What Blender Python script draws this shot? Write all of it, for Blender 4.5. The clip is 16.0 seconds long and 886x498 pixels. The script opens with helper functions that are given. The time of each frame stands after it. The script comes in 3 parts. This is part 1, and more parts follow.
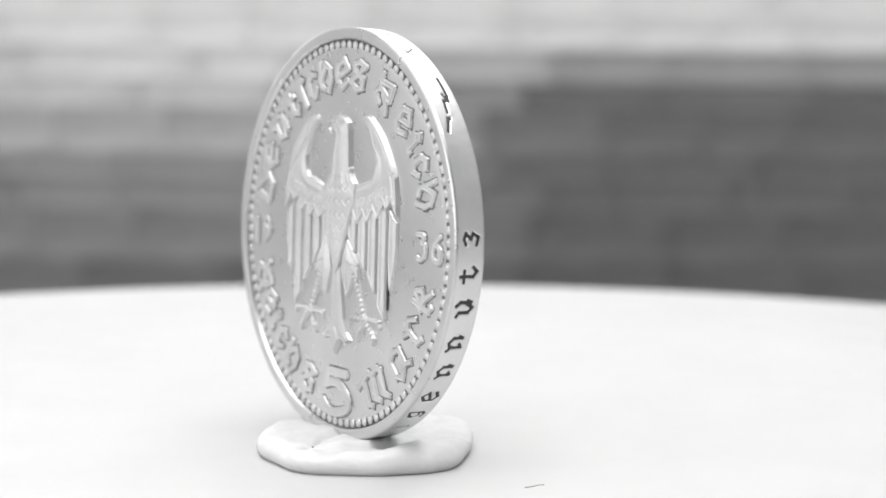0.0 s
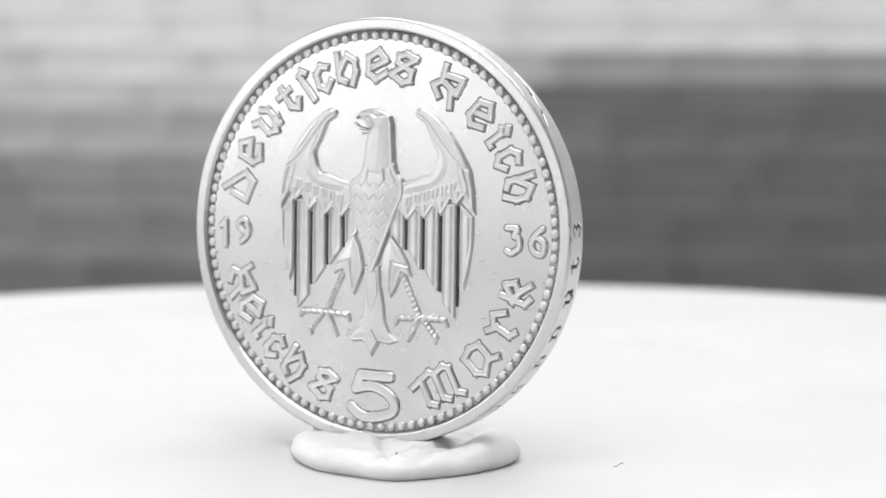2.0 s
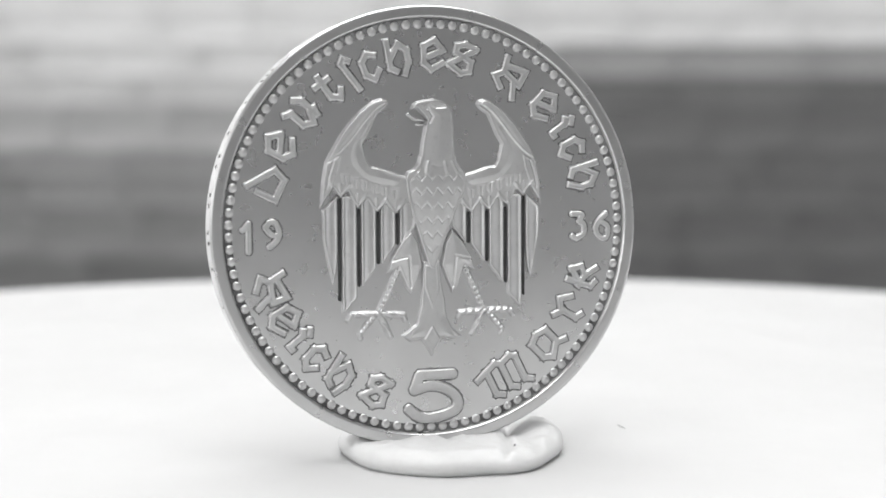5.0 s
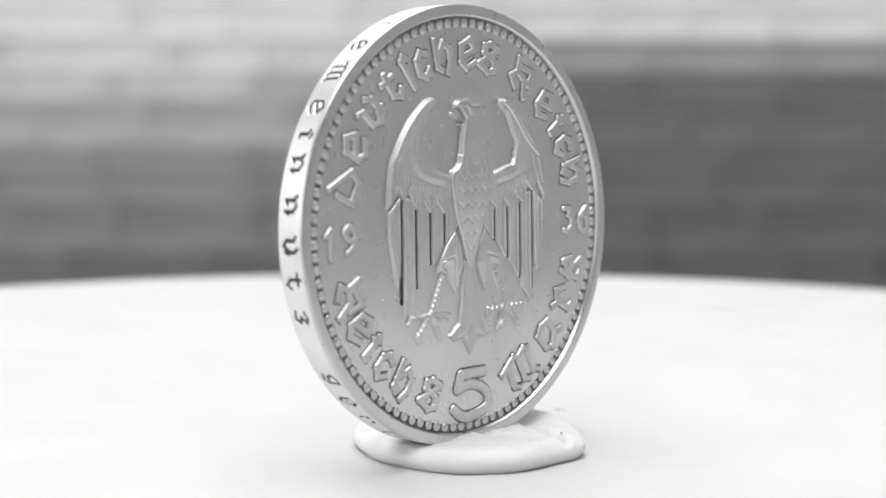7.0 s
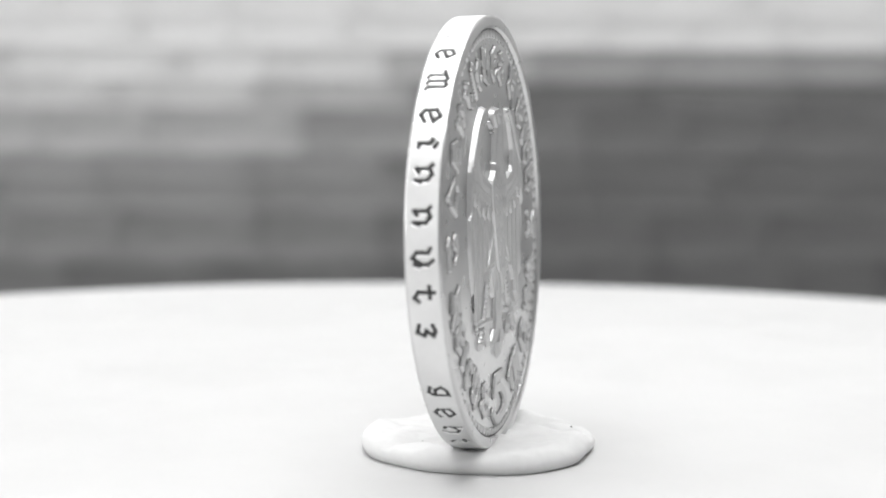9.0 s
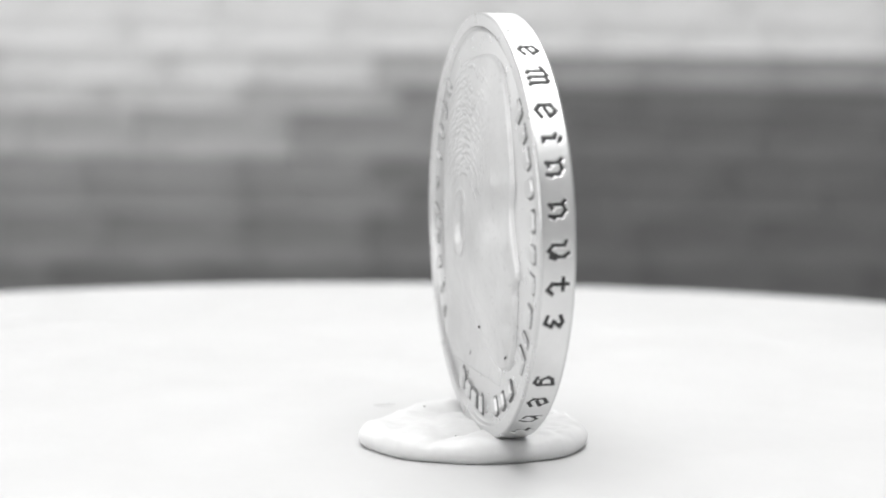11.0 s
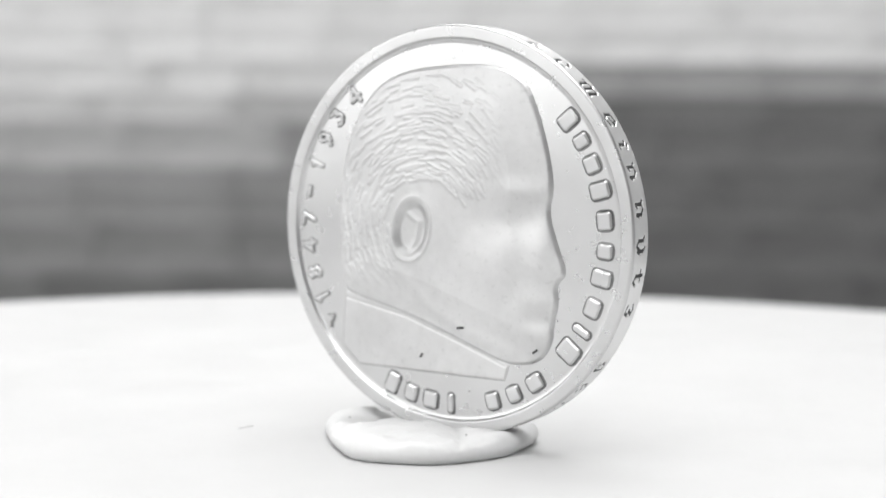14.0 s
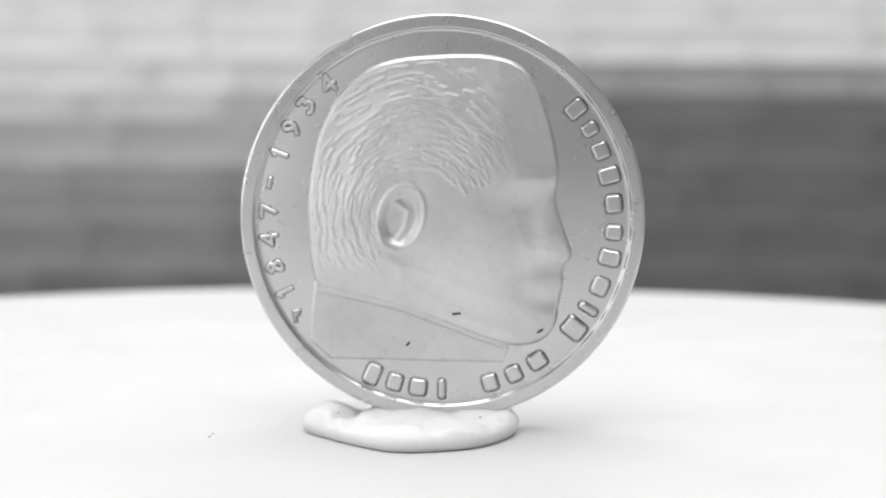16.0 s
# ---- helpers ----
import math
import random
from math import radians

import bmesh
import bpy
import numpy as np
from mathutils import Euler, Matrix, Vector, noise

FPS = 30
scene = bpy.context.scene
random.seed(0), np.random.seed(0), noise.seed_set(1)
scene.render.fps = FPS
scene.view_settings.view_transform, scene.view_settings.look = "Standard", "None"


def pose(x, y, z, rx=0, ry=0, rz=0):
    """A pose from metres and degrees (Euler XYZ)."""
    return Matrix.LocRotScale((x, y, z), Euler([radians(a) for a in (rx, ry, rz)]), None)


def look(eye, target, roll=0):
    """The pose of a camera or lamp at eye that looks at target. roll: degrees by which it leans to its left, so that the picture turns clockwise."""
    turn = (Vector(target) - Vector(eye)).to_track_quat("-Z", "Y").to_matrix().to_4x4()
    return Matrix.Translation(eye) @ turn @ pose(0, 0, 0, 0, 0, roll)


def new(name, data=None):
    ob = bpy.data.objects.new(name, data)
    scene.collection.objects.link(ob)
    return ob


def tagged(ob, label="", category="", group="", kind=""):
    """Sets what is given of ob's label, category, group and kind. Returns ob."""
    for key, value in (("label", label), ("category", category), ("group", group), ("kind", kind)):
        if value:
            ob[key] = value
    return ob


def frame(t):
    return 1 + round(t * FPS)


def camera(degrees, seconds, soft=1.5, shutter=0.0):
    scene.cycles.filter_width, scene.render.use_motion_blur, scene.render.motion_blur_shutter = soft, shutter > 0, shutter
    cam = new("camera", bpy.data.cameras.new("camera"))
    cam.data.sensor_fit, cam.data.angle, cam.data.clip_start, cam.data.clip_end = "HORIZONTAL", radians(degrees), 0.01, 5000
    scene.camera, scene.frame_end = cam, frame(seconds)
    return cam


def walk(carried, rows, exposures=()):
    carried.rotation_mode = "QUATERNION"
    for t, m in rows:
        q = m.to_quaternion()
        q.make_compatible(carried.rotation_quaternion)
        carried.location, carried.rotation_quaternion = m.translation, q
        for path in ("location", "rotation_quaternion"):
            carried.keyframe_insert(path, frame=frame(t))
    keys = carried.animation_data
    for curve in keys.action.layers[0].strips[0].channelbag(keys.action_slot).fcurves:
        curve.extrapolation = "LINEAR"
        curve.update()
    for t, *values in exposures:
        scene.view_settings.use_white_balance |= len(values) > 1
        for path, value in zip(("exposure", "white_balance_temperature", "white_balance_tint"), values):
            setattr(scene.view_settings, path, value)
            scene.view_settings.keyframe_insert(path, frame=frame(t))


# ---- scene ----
cam = camera(33.47, 16.0, soft=1.6)
cam.data.dof.use_dof = True
cam.data.dof.focus_distance = 0.0985
cam.data.dof.aperture_fstop = 33.0


def view(x, y, z, yaw, pitch, roll):
    return pose(x, y, z, 0, 0, yaw) @ pose(0, 0, 0, pitch) @ pose(0, 0, 0, 0, roll) @ pose(0, 0, 0, 90)


walk(cam, [(row[0], view(*row[1:])) for row in (
    (0.0, 0.00236, -0.10554, 0.02380, 0.69, -5.10, -0.57),
    (0.5, 0.00170, -0.10514, 0.02286, 0.46, -4.90, -0.52),
    (1.0, 0.00145, -0.10467, 0.02262, 0.55, -5.11, -0.45),
    (1.5, 0.00151, -0.10446, 0.02303, 0.94, -5.22, -0.40),
    (2.0, 0.00164, -0.10464, 0.02321, 0.93, -5.03, -0.29),
    (2.5, 0.00160, -0.10436, 0.02323, 1.11, -5.27, -0.32),
    (3.0, 0.00168, -0.10432, 0.02336, 1.06, -5.22, -0.30),
    (3.5, 0.00178, -0.10391, 0.02324, 1.03, -5.30, -0.24),
    (4.0, 0.00178, -0.10429, 0.02343, 0.92, -5.17, -0.20),
    (4.2, 0.00182, -0.10402, 0.02333, 0.96, -5.30, -0.10),
    (6.3, 0.00129, -0.10335, 0.02271, 0.46, -5.04, -0.20),
    (6.5, 0.00096, -0.10316, 0.02329, 0.17, -5.37, -0.10),
    (7.0, 0.00095, -0.10334, 0.02321, -0.02, -5.43, -0.12),
    (7.5, 0.00102, -0.10325, 0.02316, -0.15, -5.30, -0.14),
    (8.0, 0.00087, -0.10321, 0.02321, -0.43, -5.24, -0.27),
    (8.5, 0.00112, -0.10314, 0.02341, -0.30, -5.11, -0.31),
    (9.0, 0.00164, -0.10346, 0.02318, 0.02, -5.07, -0.27),
    (9.2, 0.00159, -0.10371, 0.02277, 0.07, -4.73, -0.21),
    (11.3, 0.00120, -0.10282, 0.02244, -0.57, -4.90, -0.52),
    (11.5, 0.00126, -0.10309, 0.02228, -0.63, -4.77, -0.42),
    (12.0, 0.00158, -0.10301, 0.02209, -0.77, -4.66, -0.51),
    (12.5, 0.00179, -0.10307, 0.02232, -0.95, -4.57, -0.48),
    (13.0, 0.00194, -0.10246, 0.02250, -1.02, -4.73, -0.33),
    (13.5, 0.00197, -0.10219, 0.02225, -1.06, -4.66, -0.44),
    (14.0, 0.00247, -0.10244, 0.02239, -0.80, -4.50, -0.35),
    (14.5, 0.00244, -0.10259, 0.02229, -0.67, -4.37, -0.29),
    (15.0, 0.00234, -0.10234, 0.02212, -0.69, -4.37, -0.21),
    (15.5, 0.00180, -0.10199, 0.02189, -0.89, -4.47, -0.17),
    (16.0, 0.00097, -0.10188, 0.02161, -1.09, -4.51, -0.30),
)])

# ---- world, lights ----
world = bpy.data.worlds.new("sky")
scene.world = world
world.use_nodes = True
wn = world.node_tree.nodes
sky = wn.new("ShaderNodeTexSky")
sky.sky_type = "NISHITA"
sky.sun_disc = False
sky.sun_elevation, sky.sun_rotation = radians(40), radians(250)
wbw = wn.new("ShaderNodeRGBToBW")
world.node_tree.links.new(sky.outputs[0], wbw.inputs[0])
world.node_tree.links.new(wbw.outputs[0], wn["Background"].inputs[0])
wn["Background"].inputs[1].default_value = 0.12

scene.view_settings.exposure = 0.0


def opening_light(name, eye, target, sx, sy, power):
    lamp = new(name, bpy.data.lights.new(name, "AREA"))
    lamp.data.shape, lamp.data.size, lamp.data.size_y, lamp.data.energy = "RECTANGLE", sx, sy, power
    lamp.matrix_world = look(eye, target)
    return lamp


opening_light("opening_light", (-1.74, -0.65, 0.62), (0, -0.65, 0.62), 2.3, 1.3, 9.6)
# unseen source, added to brighten the coin's reflections from the north-west
opening_light("north_fill_light", (-1.1, 0.9, 0.45), (-1.1, 0, 0.45), 1.2, 1.2, 3.7)
# unseen fill behind the camera, added to lift the coin's face
opening_light("south_fill_light", (-1.2, -1.94, 0.5), (-1.2, 0, 0.5), 0.9, 1.2, 3.7)
# unseen overhead source, added to brighten the platter and the plank wall
opening_light("overhead_fill_light", (0.0, -0.15, 1.58), (0.0, -0.15, 0), 1.6, 2.1, 48)


# ---- materials ----
def material(name, colour, rough, metal=0.0):
    m = bpy.data.materials.new(name)
    m.use_nodes = True
    b = m.node_tree.nodes["Principled BSDF"]
    b.inputs["Base Color"].default_value = (colour, colour, colour, 1)
    b.inputs["Roughness"].default_value, b.inputs["Metallic"].default_value = rough, metal
    return m, m.node_tree, b


def textured(name, low, high, rough, scale, metal=0.0, stretch=(1, 1, 1), bump=0.1, bump_scale=None, bump_depth=0.0001, rough_var=0.1, fine=0.3, twist=0.0, pits=0.0):
    """Grey surface: two scales of noise in the colour, noise in the gloss and fine relief."""
    m, tree, b = material(name, (low + high) / 2, rough, metal)
    n, link = tree.nodes, tree.links.new
    co, mp = n.new("ShaderNodeTexCoord"), n.new("ShaderNodeMapping")
    mp.inputs["Scale"].default_value = stretch
    link(co.outputs["Object"], mp.inputs["Vector"])
    big, small = n.new("ShaderNodeTexNoise"), n.new("ShaderNodeTexNoise")
    big.inputs["Scale"].default_value, big.inputs["Detail"].default_value = scale, 3
    big.inputs["Distortion"].default_value = twist
    small.inputs["Scale"].default_value, small.inputs["Detail"].default_value = scale * 9, 6
    mix = n.new("ShaderNodeMix")
    mix.inputs["Factor"].default_value = fine
    ramp = n.new("ShaderNodeMapRange")
    ramp.inputs["From Min"].default_value, ramp.inputs["From Max"].default_value = 0.32, 0.68
    ramp.inputs["To Min"].default_value, ramp.inputs["To Max"].default_value = low, high
    for tex in (big, small):
        link(mp.outputs[0], tex.inputs["Vector"])
    link(big.outputs["Fac"], mix.inputs["A"])
    link(small.outputs["Fac"], mix.inputs["B"])
    link(mix.outputs["Result"], ramp.inputs["Value"])
    shade = ramp.outputs[0]
    if pits:
        dots, cut, mul = n.new("ShaderNodeTexNoise"), n.new("ShaderNodeMapRange"), n.new("ShaderNodeMath")
        dots.inputs["Scale"].default_value, dots.inputs["Detail"].default_value = scale * 14, 2
        link(mp.outputs[0], dots.inputs["Vector"])
        cut.inputs["From Min"].default_value, cut.inputs["From Max"].default_value = 0.60, 0.74
        cut.inputs["To Min"].default_value, cut.inputs["To Max"].default_value = 1.0, 1.0 - pits
        mul.operation = "MULTIPLY"
        link(dots.outputs["Fac"], cut.inputs["Value"])
        link(shade, mul.inputs[0])
        link(cut.outputs[0], mul.inputs[1])
        shade = mul.outputs[0]
    link(shade, b.inputs["Base Color"])
    gloss = n.new("ShaderNodeMapRange")
    gloss.inputs["From Min"].default_value, gloss.inputs["From Max"].default_value = 0.3, 0.7
    gloss.inputs["To Min"].default_value, gloss.inputs["To Max"].default_value = rough - rough_var, rough + rough_var
    link(small.outputs["Fac"], gloss.inputs["Value"])
    link(gloss.outputs[0], b.inputs["Roughness"])
    bm_tex = n.new("ShaderNodeTexNoise")
    bm_tex.inputs["Scale"].default_value, bm_tex.inputs["Detail"].default_value = bump_scale or scale * 4, 4
    bmp = n.new("ShaderNodeBump")
    bmp.inputs["Strength"].default_value, bmp.inputs["Distance"].default_value = bump, bump_depth
    link(mp.outputs[0], bm_tex.inputs["Vector"])
    link(bm_tex.outputs["Fac"], bmp.inputs["Height"])
    link(bmp.outputs[0], b.inputs["Normal"])
    return m


SILVER = textured("worn_silver", 0.56, 0.65, 0.28, 110, metal=1.0, bump=0.02, bump_scale=260, bump_depth=0.00002, rough_var=0.01, fine=0.05, pits=0.012)
WORN = textured("rubbed_silver", 0.54, 0.68, 0.44, 170, metal=1.0, bump=0.18, bump_scale=1100, bump_depth=0.00002, rough_var=0.05, fine=0.3, pits=0.08)
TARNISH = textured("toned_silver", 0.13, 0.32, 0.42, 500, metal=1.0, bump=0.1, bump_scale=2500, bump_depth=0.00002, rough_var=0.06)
EDGE_SILVER = textured("edge_silver", 0.70, 0.80, 0.46, 400, metal=1.0, bump=0.25, bump_scale=3000, bump_depth=0.00003, rough_var=0.08)
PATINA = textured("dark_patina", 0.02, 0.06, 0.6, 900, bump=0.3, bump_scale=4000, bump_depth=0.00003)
PUTTY = textured("white_putty", 0.58, 0.66, 0.55, 240, bump=0.4, bump_scale=500, bump_depth=0.0002)
pb = PUTTY.node_tree.nodes["Principled BSDF"]
pb.inputs["Subsurface Weight"].default_value, pb.inputs["Subsurface Scale"].default_value = 0.5, 0.002
pb.inputs["Subsurface Radius"].default_value = (1, 1, 1)
BOARD = textured("white_board", 0.505, 0.535, 0.5, 12, bump=0.15, bump_scale=900, bump_depth=0.00005)
BLACK_PLASTIC = textured("dark_plastic", 0.04, 0.06, 0.45, 60)
FIBRE = textured("grey_fibre", 0.12, 0.2, 0.8, 900)
WALL = textured("grey_wall_paint", 0.40, 0.46, 0.8, 3, bump_scale=120, bump_depth=0.001)
EAST_PAINT = textured("dull_wall_paint", 0.47, 0.53, 0.8, 3, bump_scale=120, bump_depth=0.001)
CEILING = textured("white_ceiling_paint", 0.74, 0.80, 0.85, 3, bump_scale=120, bump_depth=0.001)
FLOOR = textured("floor_wood", 0.16, 0.26, 0.5, 5, stretch=(1, 9, 1), bump_depth=0.0005)
TABLE = textured("table_wood", 0.20, 0.32, 0.5, 6, stretch=(1, 9, 1), bump_depth=0.0005)
# Brightness steps of one wood; the planks' painted light draws on them.
TONES = [0.10 * 1.09 ** k for k in range(26)]
WOODS = [textured("wood_light_step", 0.58 * a, min(0.95, 1.42 * a), 0.6, 7.0, stretch=(1.0, 1.0, 4.5), bump_scale=40, bump_depth=0.0008, fine=0.25, twist=0.7) for a in TONES]
FRAME_WHITE = textured("window_paint", 0.74, 0.8, 0.4, 20)
glass, gt, gb = material("window_glass", 1.0, 0.02)
gb.inputs["Transmission Weight"].default_value = 1.0


# ---- mesh helpers ----
def mesh_of(name, verts, faces, mat, smooth=True):
    me = bpy.data.meshes.new(name)
    me.from_pydata([tuple(map(float, v)) for v in verts], [], [tuple(map(int, f)) for f in faces])
    me.materials.append(mat)
    me.polygons.foreach_set("use_smooth", [smooth] * len(me.polygons))
    me.update()
    return me


def piece(name, data, parent=None, label="", m=None):
    ob = new(name, data)
    if parent:
        ob.parent = parent
    if m is not None:
        ob.matrix_local = m
    if label:
        ob["label"] = label
    return ob


def box_mesh(name, sx, sy, sz, mat, bevel=0.0):
    bm = bmesh.new()
    bmesh.ops.create_cube(bm, size=1)
    bmesh.ops.scale(bm, vec=(sx, sy, sz), verts=bm.verts)
    if bevel:
        bmesh.ops.bevel(bm, geom=list(bm.edges), offset=bevel, segments=2, affect="EDGES")
    me = bpy.data.meshes.new(name)
    bm.to_mesh(me)
    bm.free()
    me.materials.append(mat)
    return me


def lathe(profile, n, axis="z"):
    """Turns a profile of (radius, height) round z or round y."""
    verts, faces = [], []
    for r, h in profile:
        for k in range(n):
            a = 2 * math.pi * k / n
            c, s = r * math.cos(a), r * math.sin(a)
            verts.append((c, s, h) if axis == "z" else (c, -h, s))
    for i in range(len(profile) - 1):
        for k in range(n):
            a, b = i * n + k, i * n + (k + 1) % n
            faces.append((a, b, b + n, a + n))
    return verts, faces


# ---- relief: heights over a plane, in millimetres ----
def segment(X, Y, x0, y0, x1, y1):
    dx, dy = x1 - x0, y1 - y0
    t = np.clip(((X - x0) * dx + (Y - y0) * dy) / (dx * dx + dy * dy + 1e-12), 0, 1)
    return np.hypot(X - x0 - t * dx, Y - y0 - t * dy)


def line(X, Y, pts):
    d = np.full(X.shape, 1e3)
    for (a, b), (c, e) in zip(pts[:-1], pts[1:]):
        d = np.minimum(d, segment(X, Y, a, b, c, e))
    return d


def polygon(X, Y, pts):
    """Signed distance to a closed outline, negative inside."""
    d, inside = np.full(X.shape, 1e3), np.zeros(X.shape, bool)
    for (a, b), (c, e) in zip(pts, pts[1:] + pts[:1]):
        d = np.minimum(d, segment(X, Y, a, b, c, e))
        if b != e:
            inside ^= ((b > Y) != (e > Y)) & (X < (c - a) * (Y - b) / (e - b) + a)
    return np.where(inside, -d, d)


def rounded(pts, times=2):
    """Cuts the corners of a closed outline."""
    for _ in range(times):
        pts = [(p[0] * k + q[0] * (1 - k), p[1] * k + q[1] * (1 - k)) for p, q in zip(pts, pts[1:] + pts[:1]) for k in (0.75, 0.25)]
    return pts


def rise(d, high, width):
    t = np.clip(-d / width, 0, 1)
    return high * t * (2 - t)


def lip(d, high=0.07, width=0.08):
    """A rounded bead along the inside of an outline."""
    return high * np.exp(-((d + 0.13) / width) ** 2) * (d < 0)


def obverse(a, b, h):
    return a * 0.001, -(FIELD + h) * 0.001, b * 0.001


def reverse(a, b, h):
    return -a * 0.001, (FIELD + h) * 0.001, b * 0.001


def edge(a, b, h):
    return (EDGE + h) * np.cos(a / EDGE) * 0.001, -b * 0.001, (EDGE + h) * np.sin(a / EDGE) * 0.001


def patch(name, heights, bounds, step, place, mat, turn=(0, 0, 0), flat=None, toned=0.0):
    """A raised patch: a grid over bounds, cut to where heights are positive, turned and shifted in the plane, laid on a face of the coin."""
    x0, x1, y0, y1 = bounds
    nx, ny = int((x1 - x0) / step) + 2, int((y1 - y0) / step) + 2
    X, Y = np.meshgrid(x0 + step * np.arange(nx), y0 + step * np.arange(ny))
    Hh = heights(X, Y)
    up = Hh > 0
    keep = up[:-1, :-1] | up[1:, :-1] | up[:-1, 1:] | up[1:, 1:]
    ids = np.arange(nx * ny).reshape(ny, nx)
    quads = np.stack([ids[:-1, :-1][keep], ids[:-1, 1:][keep], ids[1:, 1:][keep], ids[1:, :-1][keep]], -1)
    used, quads = np.unique(quads, return_inverse=True)
    quads = quads.reshape(-1, 4)
    h = np.where(up, Hh, -0.03) if flat is None else np.full(Hh.shape, flat)
    ca, sa = math.cos(turn[2]), math.sin(turn[2])
    P = X * ca - Y * sa + turn[0], X * sa + Y * ca + turn[1]
    V = np.stack(place(P[0].ravel()[used], P[1].ravel()[used], h.ravel()[used]), -1)
    me = mesh_of(name, V, quads, mat)
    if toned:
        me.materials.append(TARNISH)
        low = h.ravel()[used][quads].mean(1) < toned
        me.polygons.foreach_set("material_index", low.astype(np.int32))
    return me


# Broken-letter strokes on a ten by ten grid; strokes are parted by commas.
GLYPHS = {
    "D": "39 93 70 11 26", "e": "34 86 59 17 12 40 82", "u": "08 27 22 50 73,69 87 81 93", "t": "39 32 60 82,07 67",
    "l": "28 50,28 49 68", "c": "87 58 26 22 50 82", "h": "19 12 31,14 58 86 83 60", "s": "98 59 28 26 84 81 50 02 98",
    "R": "19 25 03 31,27 88 84 35,64 80", "i": "27 46 41 61,49 68", "m": "07 28 21 30,28 49 58 51 60,58 79 88 81 90",
    "a": "17 12 30 62,17 48 77 72 91", "r": "08 36 31 50,37 69 96", "k": "29 21 40,25 69 86 54 15,54 91", "n": "08 26 21 42,27 58 86 81 93",
    "g": "79 38 16 33 73,79 72 50 11", "z": "17 48 77 44 73 50 11", "v": "08 26 21 50 83 86 58", "o": "48 16 22 50 83 77 48",
    "E": "88 38 14 21 50 92,25 75", "G": "88 38 14 21 50 83 85 55", "1": "27 59 50", "9": "84 54 36 27 38 49 69 78 86 84 72 40",
    "3": "19 79 46 66 75 74 72 51 30 11", "6": "79 47 25 23 31 50 70 82 84 75 56 36 24", "5": "89 29 16,16 47 76 94 92 81 50 20 02", "8": "49 17 45 83 61 20 12 45 87 49",
    "4": "70 79 13 93", "7": "18 88 40", "F": "20 28 88,25 65", "-": "25 75", "*": "18 81,11 88,05 95,50 59",
    "~": "09 26 25,35 54 53,63 51 60 90",
}


def nib(X, Y, pts):
    """Distance to straight strokes that end square, as a broad nib leaves them."""
    d = np.full(X.shape, 1e3)
    for (a, b), (c, e) in zip(pts[:-1], pts[1:]):
        n = math.hypot(c - a, e - b)
        ux, uy = (c - a) / n, (e - b) / n
        dx, dy = X - (a + c) / 2, Y - (b + e) / 2
        d = np.minimum(d, np.maximum(np.abs(dx * uy - dy * ux), np.abs(dx * ux + dy * uy) - n / 2))
    return d


def softened(pts):
    """An open stroke with its corners cut."""
    out = [pts[0]]
    for (ax, ay), (bx, by) in zip(pts[:-1], pts[1:]):
        out += [(0.75 * ax + 0.25 * bx, 0.75 * ay + 0.25 * by), (0.25 * ax + 0.75 * bx, 0.25 * ay + 0.75 * by)]
    return out + [pts[-1]]


def glyph(X, Y, letter, w, h):
    d = np.full(X.shape, 1e3)
    for stroke in GLYPHS[letter].split(","):
        pts = [((int(p[0]) / 9 - 0.5) * w, (int(p[1]) / 9 - 0.5) * h) for p in stroke.split()]
        if letter in "35689" and len(pts) > 4:
            pts = softened(softened(pts))
        d = np.minimum(d, line(X, Y, pts) if letter.isdigit() else nib(X, Y, pts))
    return d


def dished(d, high):
    """A struck stroke: steep sides and a top that is a little hollow."""
    h = rise(d, high, 0.09) - 0.035 * np.clip((-d - 0.09) / 0.07, 0, 1)
    return np.where(d < 0, np.maximum(h, 0.01), np.where(d < 0.10, 0.006, 0))


def letter_mesh(name, letter, w, h, half, high, place, turn, mat, step=0.05):
    m = half + 0.15
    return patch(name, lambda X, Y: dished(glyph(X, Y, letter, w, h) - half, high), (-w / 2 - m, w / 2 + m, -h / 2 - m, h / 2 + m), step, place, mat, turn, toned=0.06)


# ---- the room ----
WX, WY0, WY1, ZF, ZC = 1.8, -2.0, 1.0, -0.78, 1.6


def structure(name, sx, sy, sz, at, mat, label):
    ob = piece(name, box_mesh(name, sx, sy, sz, mat), m=pose(*at))
    return tagged(ob, label, name.split("_")[0], kind="structure")


DY, DZ = WY1 - WY0, ZC - ZF
structure("floor", 2 * WX + 0.4, DY + 0.4, 0.1, (0, (WY0 + WY1) / 2, ZF - 0.05), FLOOR, "brown wooden floor of the room")
# The ceiling is one mesh round an unseen skylight added for overhead light.
bm = bmesh.new()
for sx, sy, x, y in ((1.2, DY + 0.4, -1.4, (WY0 + WY1) / 2), (1.2, DY + 0.4, 1.4, (WY0 + WY1) / 2), (1.6, WY1 + 0.2 - 0.9, 0, (WY1 + 0.2 + 0.9) / 2), (1.6, -1.2 - WY0 + 0.2, 0, (-1.2 + WY0 - 0.2) / 2)):
    bmesh.ops.create_cube(bm, size=1, matrix=Matrix.Translation((x, y, ZC + 0.05)) @ Matrix.Diagonal((sx, sy, 0.1, 1)))
ceiling_mesh = bpy.data.meshes.new("ceiling")
bm.to_mesh(ceiling_mesh)
bm.free()
ceiling_mesh.materials.append(CEILING)
tagged(piece("ceiling", ceiling_mesh), "plain white painted ceiling with an added opening for light", "ceiling", kind="structure")
added_skylight = tagged(new("added_window_2"), "wide unseen roof window added for soft light from above", "window", kind="structure")
